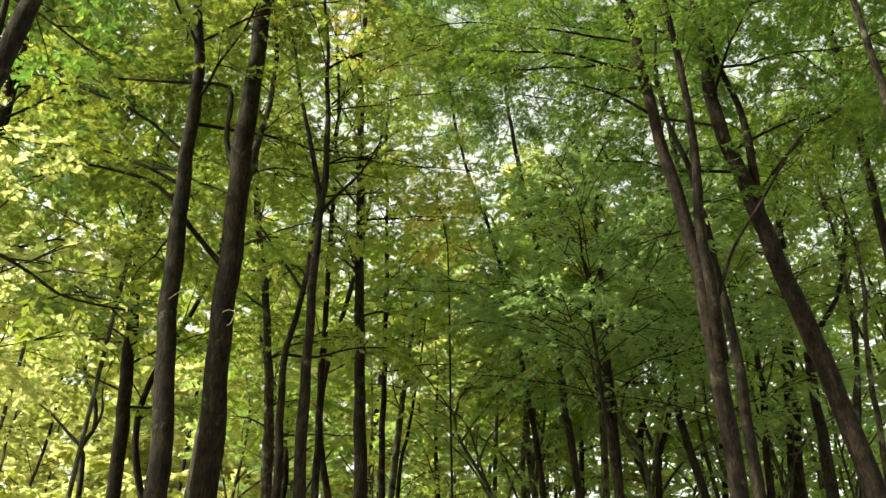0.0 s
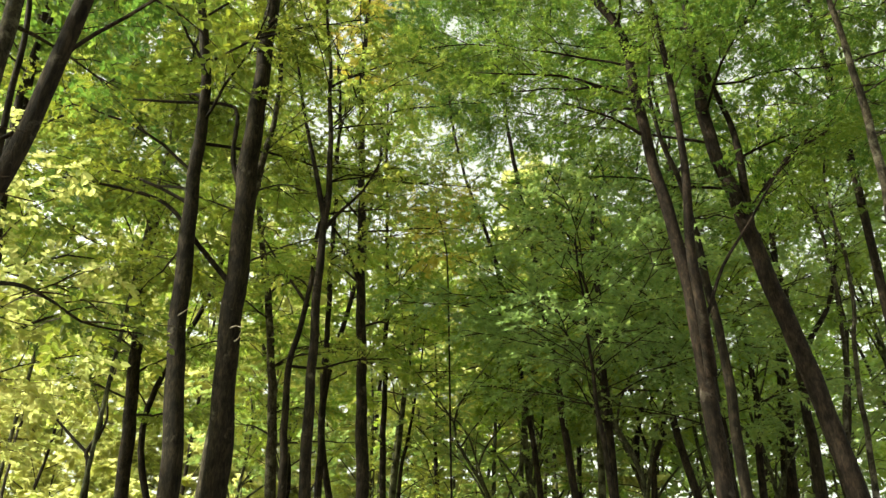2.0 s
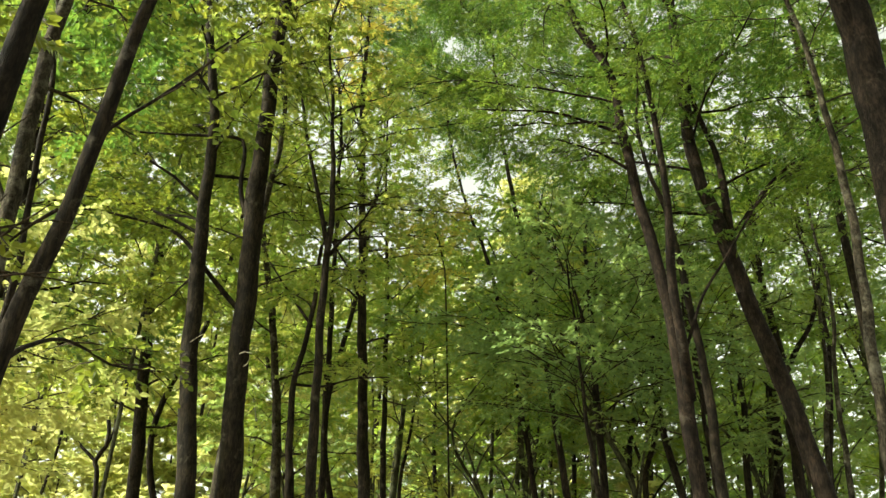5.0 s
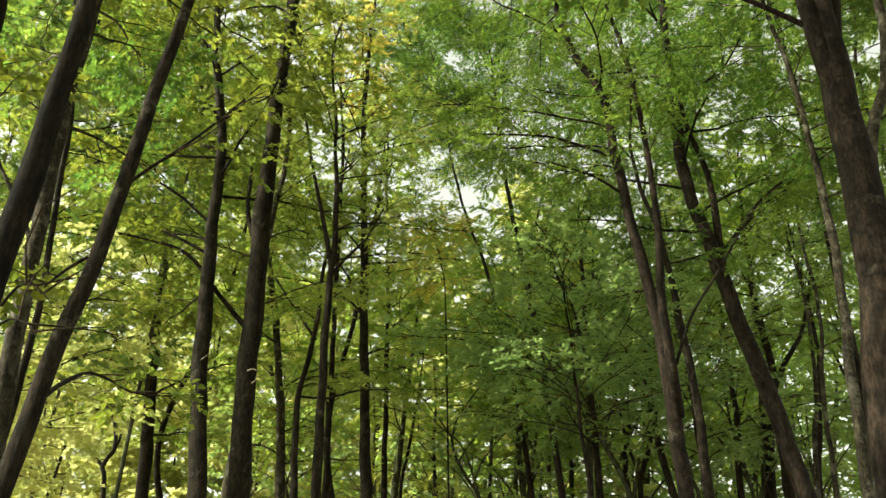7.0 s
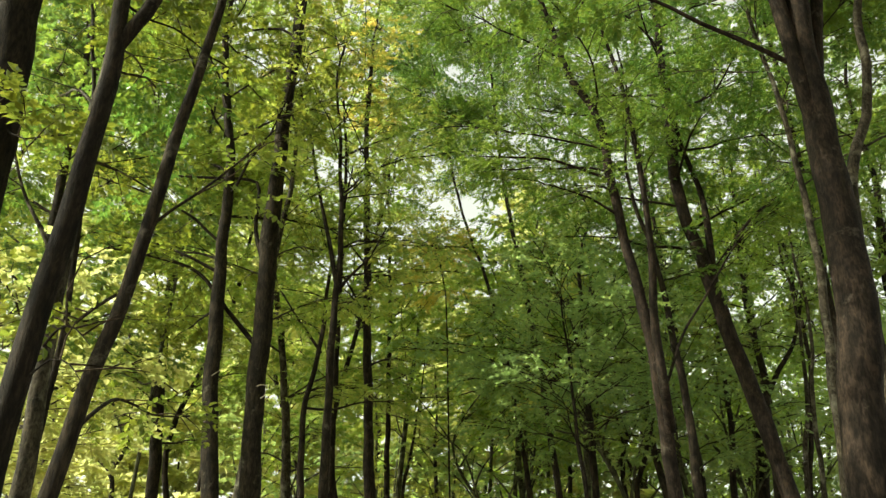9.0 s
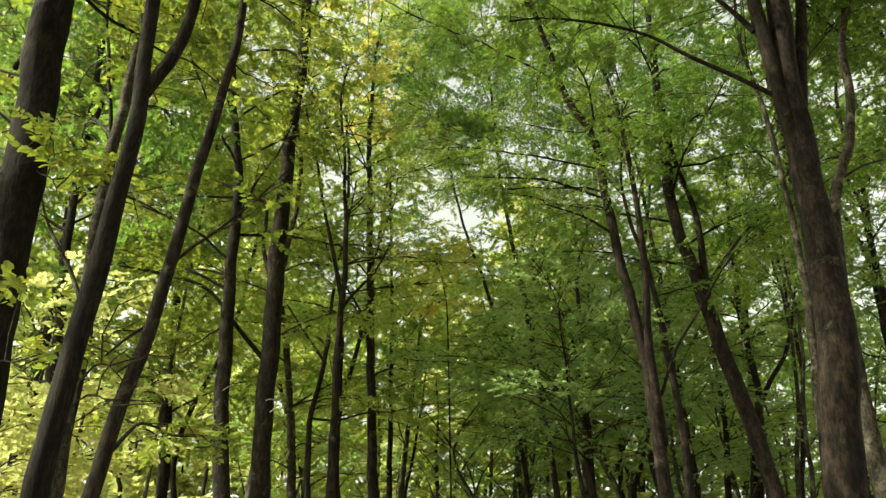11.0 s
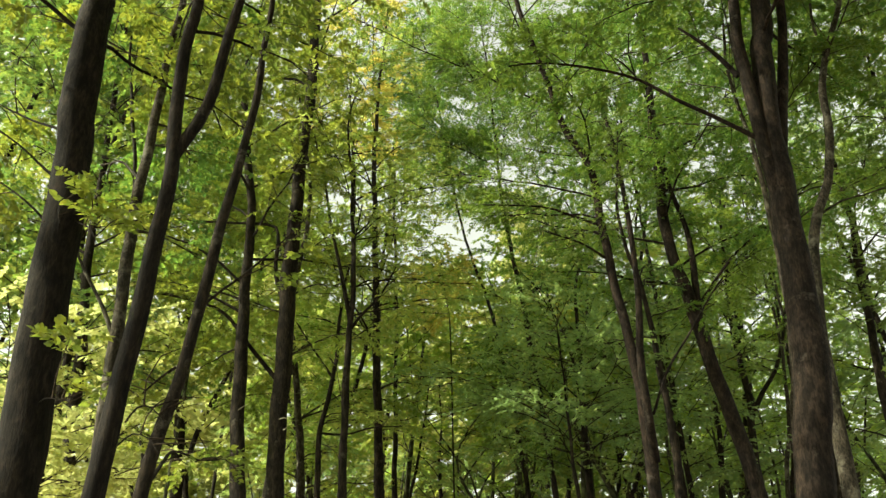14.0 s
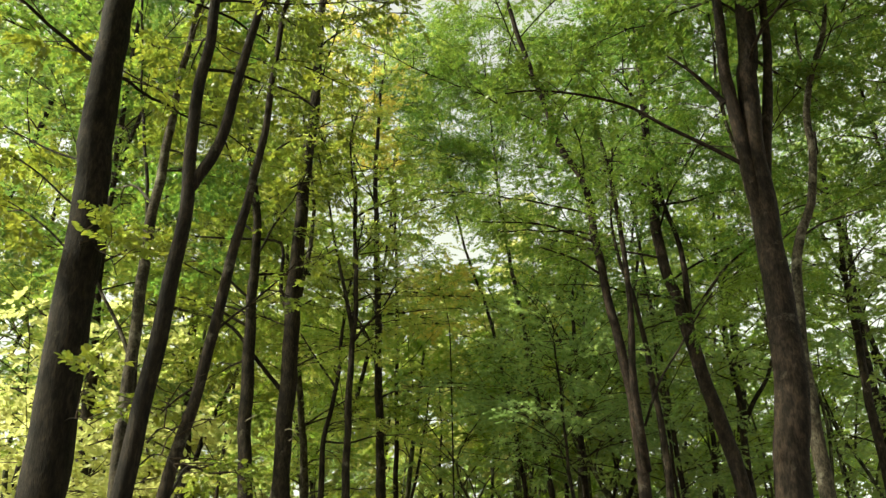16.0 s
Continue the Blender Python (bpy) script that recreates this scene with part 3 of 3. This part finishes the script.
tree("tree", 30, [(3.75, 18.65, 0), (3.80, 18.64, 7.0), (3.82, 18.63, 9.4), (3.87, 18.62, 11.9), (3.97, 18.61, 14.3)], 0.101, 8.4, 17.5,
     (8.5, None), 22, 3.2, lush=1.3, size=0.064, leaf=LEAF_SHADE, label="dark green tree with fanned upright limbs",
     own_limbs=[(0.05, [(3.80, 18.62, 10.6), (3.57, 18.61, 12.28), (3.23, 18.61, 13.27), (3.01, 18.61, 14.3)]),
                (0.035, [(3.85, 18.62, 10.3), (3.28, 18.62, 10.44), (2.35, 18.62, 10.59), (1.55, 18.62, 10.44)])])
tree("tree", 31, [(5.30, 9.28, 0), (5.71, 9.25, 5.4), (5.99, 9.22, 7.6), (6.13, 9.19, 9.9), (6.11, 9.17, 12.1)], 0.077, 7.8, 17,
     (9.5, None), 16, 3.0, lush=1.6, size=0.064, leaf=LEAF_SHADE, bark=BARK_GREY, label="slender grey leaning tree", away=40)
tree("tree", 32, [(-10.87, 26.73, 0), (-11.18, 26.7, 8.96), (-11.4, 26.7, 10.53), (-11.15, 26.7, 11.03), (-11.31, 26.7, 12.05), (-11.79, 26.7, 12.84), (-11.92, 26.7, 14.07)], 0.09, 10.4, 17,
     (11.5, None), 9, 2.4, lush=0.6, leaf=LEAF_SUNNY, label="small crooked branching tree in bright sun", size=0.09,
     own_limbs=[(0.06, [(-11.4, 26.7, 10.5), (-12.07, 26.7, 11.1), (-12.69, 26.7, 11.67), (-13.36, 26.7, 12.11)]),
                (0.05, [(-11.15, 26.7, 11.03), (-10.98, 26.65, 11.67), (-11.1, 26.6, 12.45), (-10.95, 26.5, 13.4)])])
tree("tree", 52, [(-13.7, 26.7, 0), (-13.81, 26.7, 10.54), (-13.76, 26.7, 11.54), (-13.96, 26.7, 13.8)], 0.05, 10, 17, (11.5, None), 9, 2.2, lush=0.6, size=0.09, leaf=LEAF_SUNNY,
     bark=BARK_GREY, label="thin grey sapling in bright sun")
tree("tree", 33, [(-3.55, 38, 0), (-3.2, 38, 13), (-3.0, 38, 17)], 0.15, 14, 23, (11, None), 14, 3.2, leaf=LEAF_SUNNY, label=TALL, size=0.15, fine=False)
tree("tree", 34, [(8.2, 36, 0), (8.9, 36, 11), (9.3, 36, 15)], 0.2, 13, 22, (12, None), 14, 3.2, leaf=LEAF_GREEN, label=TALL, size=0.15, fine=False)
tree("tree", 35, [(4.22, 28.86, 0), (4.63, 28.86, 9.9), (4.74, 28.86, 11.5)], 0.096, 11.1, 19, (9, None), 16, 3.0, leaf=LEAF_GREEN, label=TALL, size=0.12, fine=False)
tree("tree", 36, [(12.62, 34.33, 0), (13.15, 34.33, 11.5), (13.4, 34.33, 14.5)], 0.18, 12.9, 23, (11, None), 14, 3.2, leaf=LEAF_GREEN, label=TALL, size=0.15, fine=False)
tree("tree", 37, [(12.87, 19.78, 0), (13.09, 19.77, 10.6), (13.2, 19.77, 13.8)], 0.14, 12.4, 20, (8, None), 16, 3.2, lush=0.8, leaf=LEAF_DARK, label=TALL, size=0.11)
tree("tree", 53, [(7.7, 18, 0), (8.18, 18, 8.84), (8.3, 18, 9.94), (8.27, 18, 11.27), (8.26, 18, 12.31), (8.29, 18, 13.22)], 0.13, 8, 17, (11, None), 12, 2.6, leaf=LEAF_GREEN, label="dark tree forking low into a wide fork", away=90,
     own_limbs=[(0.075, [(8.32, 18, 9.86), (8.72, 18, 10.51), (9.2, 18, 11.17), (9.57, 18, 12.04), (10.02, 18, 13.54)])])
tree("tree", 54, [(9.62, 14, 0), (9.86, 14, 7.93), (9.96, 14, 9.58), (10.06, 14, 11.07), (10.15, 14, 12.34), (10.34, 14, 13.69)], 0.12, 8, 19, (12, None), 12, 2.8, leaf=LEAF_GREEN, label="dark leaning tree half hidden by leaves", away=30)
tree("tree", 55, [(-4.67, 7, 0), (-4.76, 7, 5.82), (-4.8, 7, 7.12), (-4.95, 7, 8.77), (-5.1, 7, 9.85), (-5.38, 7, 11.4), (-5.68, 7, 12.71)], 0.042, 7, 17, (11.5, None), 8, 2.0, leaf=LEAF_GREEN, label="very thin dark upright sapling", away=110)
tree("tree", 56, [(-7.3, 12.5, 0), (-7.59, 12.5, 6.4), (-7.74, 12.5, 8.04), (-7.88, 12.5, 9.44)], 0.17, 5, 18, (7.5, None), 12, 2.4, leaf=LEAF_SUNNY, label="dark trunk behind sunlit yellow leaves", away=100)
tree("tree", 57, [(-7.4, 8.6, 0), (-7.3, 8.6, 3.2), (-7.0, 8.5, 5.6)], 0.05, 4, 7.6, (3.0, None), 22, 2.8, six=True, lush=1.2, size=0.095, leaf=LEAF_SUNLIT_PALE,
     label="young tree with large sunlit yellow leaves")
# understorey hornbeam with dark level layers of leaves
tree("tree", 38, [(2.9, 14.6, 0), (3.0, 14.6, 4), (2.8, 14.5, 8), (2.7, 14.5, 11)], 0.06, 6, 12.5, (7.2, None), 22, 3.2, lush=1.35, leaf=LEAF_DARK,
     label="low hornbeam with dark level layers of leaves", flat=0.95)
tree("tree", 39, [(6.0, 17.5, 0), (6.1, 17.6, 5), (6.0, 17.5, 10)], 0.07, 6, 13.5, (7.8, None), 22, 3.2, lush=1.2, leaf=LEAF_DARK,
     label="low hornbeam with dark level layers of leaves", flat=0.95)
# one tree already turning colour
tree("tree", 40, [(0.3, 20.2, 0), (0.2, 20.2, 8), (0.12, 20.1, 14)], 0.03, 8, 16.2, (13.7, None), 16, 0.8, lush=1.1, leaf=LEAF_AUTUMN, size=0.085, fine=False,
     label="tree with yellow and orange autumn leaves")
tree("tree", 41, [(-2.7, 19.3, 0), (-2.9, 19.3, 10), (-3.0, 19.2, 18)], 0.08, 10, 27, (19.5, None), 18, 2.4, leaf=LEAF_AUTUMN, size=0.1,
     label="slim tree with a yellow top")

tree("tree", 51, [(-1.5, 24, 0), (-1.7, 24, 8), (-1.8, 24, 16)], 0.09, 10, 27, (12, None), 26, 2.5, lush=1.4, leaf=LEAF_SUNNY, label="slim tree with a yellow-green crown")
tree("tree", 42, [(3.3, 20.3, 0), (3.1, 20.2, 8), (2.5, 20.0, 14), (2.0, 20.0, 18)], 0.09, 10, 28, (18.4, None), 26, 3.6, lush=2.6, size=0.064, leaf=LEAF_SHADE, label="tall slim tree with an airy high crown")
tree("tree", 43, [(3.0, 23.3, 0), (2.6, 23.2, 9), (1.7, 22.8, 15), (0.6, 22.5, 19)], 0.08, 10, 27.5, (20.4, None), 22, 3.4, lush=2.6, size=0.064, leaf=LEAF_SHADE, label="tall slim tree with an airy high crown")
tree("tree", 58, [(6.6, 19.4, 0), (6.7, 19.4, 8), (6.5, 19.2, 14), (6.3, 19.0, 18)], 0.08, 10, 26.5, (17.2, None), 22, 3.4, lush=1.7, size=0.075, leaf=LEAF_SHADE, label="tall slim tree with an airy high crown")
SLIM = "slim grey-brown pole tree in the shade"
tree("tree", 44, [(7.6, 16, 0), (8.43, 16, 8.06), (8.73, 16, 9.95), (8.93, 16, 11.4), (8.91, 16, 13.4)], 0.055, 9, 17, (10.5, None), 12, 2.4, bark=BARK_GREY, label=SLIM)
tree("tree", 45, [(7.6, 17.5, 0), (8.6, 17.5, 7.4), (9.04, 17.5, 9.4), (9.3, 17.5, 11.6), (9.28, 17.5, 13.6)], 0.06, 9, 17, (10.5, None), 12, 2.4, bark=BARK_GREY, label=SLIM)
tree("tree", 46, [(8.6, 19, 0), (9.19, 19, 7.1), (9.65, 19, 9.2), (10.02, 19, 11.2), (10.1, 19, 13.3), (10.04, 19, 15.7)], 0.07, 9, 19, (11, None), 14, 2.6, label=SLIM)
tree("tree", 47, [(7.6, 22, 0), (8.3, 22, 7.9), (8.6, 22, 10.4)], 0.1, 9, 19, (10, None), 14, 2.6, label=SLIM)
tree("tree", 48, [(5.7, 24, 0), (5.97, 24, 8.5), (6.17, 24, 9.5), (6.5, 24, 10.4), (6.9, 24, 12)], 0.1, 9, 18, (10, None), 14, 2.6, label="dark forked pole tree",
     own_limbs=[(0.06, [(6.1, 24, 9.2), (5.8, 24, 10.3), (5.6, 24, 12)])])
tree("tree", 49, [(-0.1, 28.5, 0), (-0.18, 28.5, 9.5), (-0.28, 28.5, 12)], 0.1, 9, 15, (9, None), 12, 2.2, leaf=LEAF_SUNNY, label=SLIM)
tree("tree", 50, [(-1.8, 27, 0), (-1.4, 27, 9.2), (-1.1, 27, 11.2)], 0.08, 9, 15, (9, None), 12, 2.2, leaf=LEAF_SUNNY, label=SLIM)

# ---- the wood behind and around ----
protos = []
for k, (mat, h, lo, rr, n, lush, size) in enumerate([
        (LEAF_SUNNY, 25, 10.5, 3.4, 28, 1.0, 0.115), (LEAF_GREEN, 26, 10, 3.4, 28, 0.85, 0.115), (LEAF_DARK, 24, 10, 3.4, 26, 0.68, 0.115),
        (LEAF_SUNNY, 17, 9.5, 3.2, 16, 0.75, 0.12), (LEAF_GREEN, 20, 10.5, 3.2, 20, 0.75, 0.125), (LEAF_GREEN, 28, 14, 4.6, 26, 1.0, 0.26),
        (LEAF_DARK, 19, 2.5, 4.4, 18, 0.42, 0.36), (LEAF_SUNLIT_PALE, 27, 5, 5.0, 34, 0.8, 0.26), (LEAF_GREEN, 17, 13, 1.8, 8, 0.5, 0.13)]):
    rngk = np.random.default_rng(200 + k)
    bend = rngk.normal(0, 0.35, (4, 2))
    # kinds 3, 4 and 8 take the bark with distance haze in its colour
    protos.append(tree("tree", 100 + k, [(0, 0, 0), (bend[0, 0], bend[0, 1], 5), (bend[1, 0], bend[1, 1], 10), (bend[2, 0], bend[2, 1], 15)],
                       0.07 if k == 8 else 0.11, 5, h, (lo, None), n, rr, lush=lush, size=size, fine=False, leaf=mat, bark=BARK_HAZY_GREEN if k in (3, 4, 8) else BARK, label="woodland tree with dense green leaves", group="woodland trees"))
def understorey(seed):
    """A low shade tree whose stem divides into several crooked rising arms."""
    rng = np.random.default_rng(seed)
    z = rng.uniform(6.5, 8.5)
    stem = [(0, 0, 0), (rng.normal(0, 0.2), 0, 4), (rng.normal(0, 0.4), rng.normal(0, 0.2), z), (rng.normal(0, 0.7), rng.normal(0, 0.3), z + 3), (rng.normal(0, 1.0), 0, z + 5.5)]
    arms = []
    line = spline(stem, 0.3)
    for i in range(6):
        start = line[int(np.argmin(abs(line[:, 2] - (z - 0.8 + 0.75 * i))))]
        a = rng.uniform(0, 6.28)
        arms.append((0.05 - 0.004 * i, limb_line(rng, start, a, rng.uniform(0.75, 1.25), rng.uniform(2.6, 4.2), rng.uniform(0.2, 0.8), 6)))
    return tree("tree", seed, stem, 0.085, 6, z + 7, (z + 0.8, None), 10, 2.2, lush=0.5, size=0.13, fine=False, leaf=LEAF_DARK, bark=BARK_HAZY_GREEN,
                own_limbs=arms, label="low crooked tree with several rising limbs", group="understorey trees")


protos += [understorey(120), understorey(121), understorey(122),
           tree("tree", 112, [(0, 0, 0), (0.1, 0.2, 6), (-0.2, 0.1, 13)], 0.1, 8, 26, (13, None), 30, 4.0, lush=0.95, size=0.115, fine=False, leaf=LEAF_DEEP, label="tall slim tree with a high leafy crown",
                group="woodland trees"),
           tree("tree", 113, [(0, 0, 0), (-0.2, 0.1, 6), (0.2, 0.3, 13)], 0.11, 8, 26, (8, None), 32, 3.5, lush=0.95, size=0.105, fine=False, leaf=LEAF_DEEP, label="woodland tree with deep green leaves",
                group="woodland trees"),
           tree("tree", 114, [(0, 0, 0), (0.1, 0.1, 6), (-0.1, 0.2, 13)], 0.05, 6, 25, (10.5, None), 28, 3.4, size=0.115, fine=False, leaf=LEAF_SUNNY, bark=BARK_HAZY_GREEN,
                label="slim tree with hazy grey-green bark and a yellow-green crown", group="woodland trees")]
wood = random.Random(5)
spots = []
for row, y in enumerate((22, 26.5)):
    for i in range(-2, 6):
        px, py = (i + 0.5 * (row % 2)) * 3.9 + wood.uniform(-1.0, 1.0), y + wood.uniform(-1.2, 1.2)
        kind = wood.choice([0, 0, 1]) if px < -1 else wood.choice([1, 2, 2])
        if not (row == 0 and px > 5.2 or abs(px + 0.5) < 1.2 or px > 11):
            spots.append((px, py, (4 if row and px > 2.0 else 3) if -2.4 < px < 4.4 else kind))
for row, y in enumerate((33, 39)):
    for i in range(0, 6):
        px, py = (i + 0.5 * (row % 2)) * (4.6 + 0.5 * row) + wood.uniform(-1.4, 1.4), y + wood.uniform(-1.6, 1.6)
        if row or px > 3:
            spots.append((px, py, 4))
spots += [(1.7, 27.5, 4), (3.4, 25.2, 4)]
# the sunny edge of the wood: lower trees, open behind
for y in (22,):
    for i in range(1, 3):
        px = -9.8 - 3.7 * i - 0.18 * (y - 19) + wood.uniform(-1, 1)
        spots.append((px, y + wood.uniform(-1.2, 1.2), 3))
# deep green trees, some out of view and added to shade the left crowns
for x, y in [(-8.8, 13.6), (-13.8, 14.2), (-11.0, -1.2), (-11.2, 12.2)]:
    spots.append((x, y, 13))
# unseen tall trees added beside and behind the way, closing the canopy for shade
for x, y in [(-4.2, -8.5), (0.5, -10.5), (4.6, -8.8), (10.5, -3), (9, 3.5), (13.5, 3.0), (-6.4, -2.6), (-8.2, -5), (-3.0, -14)]:
    spots.append((x, y, 5))
for x, y in [(11.0, 9.8), (9.2, 15.2), (-10.6, 17.6)]:
    spots.append((x, y, 12))
for x, y in [(-12.6, 16.3), (-8.9, 16.6), (-6.3, 14.6)]:
    spots.append((x, y, 14))
# unseen ring of trees at the back, added to hold sky light off trunks
for i in range(9):
    a = radians(175 + 23.8 * i)
    r = 14.5 + 2.5 * (i % 2)
    spots.append((1.2 * r * math.cos(a) + wood.uniform(-1, 1), -5 + r * math.sin(a) + wood.uniform(-1, 1), 12 if i % 2 else 6))
# slim poles in the shade of the taller trees
for x, y in [(2.4, 25.5), (3.9, 30.5), (5.4, 27.4), (6.9, 31), (8.0, 26.2), (9.4, 29.6), (10.6, 24.6), (11.9, 28.6), (12.8, 23.4), (14.2, 30.2), (7.0, 20.4), (11.4, 20.6),
             (-1.9, 31.5), (-3.0, 28.4), (-5.4, 27.2)]:
    spots.append((x, y, 8))
for i, (x, y) in enumerate([(5.1, 21.6), (6.6, 26.6), (8.9, 23.2), (10.4, 27.0), (12.6, 26.0), (3.0, 27.0), (7.4, 29.0), (13.6, 22.0), (4.6, 32.0), (10.8, 31.5), (9.0, 34.0), (12.0, 35.5), (1.5, 24.6), (0.6, 33.0),
                            (-4.6, 25.0), (-6.6, 27.6), (-2.4, 33.5)]):
    spots.append((x, y, 9 + i % 3))
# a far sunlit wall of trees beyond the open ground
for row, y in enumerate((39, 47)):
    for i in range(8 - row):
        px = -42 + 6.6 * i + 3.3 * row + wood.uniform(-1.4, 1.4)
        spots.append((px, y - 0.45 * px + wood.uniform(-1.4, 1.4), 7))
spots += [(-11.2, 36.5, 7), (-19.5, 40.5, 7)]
spots += [(14.5 + 4.5 * i, 42 + 3 * (i % 2), 4) for i in range(4)]
spots += [(6.5 + 4.4 * i, 48 + 3 * (i % 2), 6) for i in range(6)]
spots += [(15.6, 27.5, 2), (17.0, 33, 4), (13.2, 18.4, 2), (14.4, 22.8, 2), (11.6, 12.6, 13), (6.2, 20.6, 2), (-13.2, 18.6, 1)]
used = set()
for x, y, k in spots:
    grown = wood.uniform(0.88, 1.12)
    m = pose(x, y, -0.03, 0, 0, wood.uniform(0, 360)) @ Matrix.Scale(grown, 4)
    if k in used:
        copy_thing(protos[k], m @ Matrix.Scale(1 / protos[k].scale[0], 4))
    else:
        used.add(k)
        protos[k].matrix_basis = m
for k, spare in enumerate(protos):              # a kind that no spot asks for does not stay
    if k not in used:
        for ob in [*spare.children, spare]:
            bpy.data.objects.remove(ob)
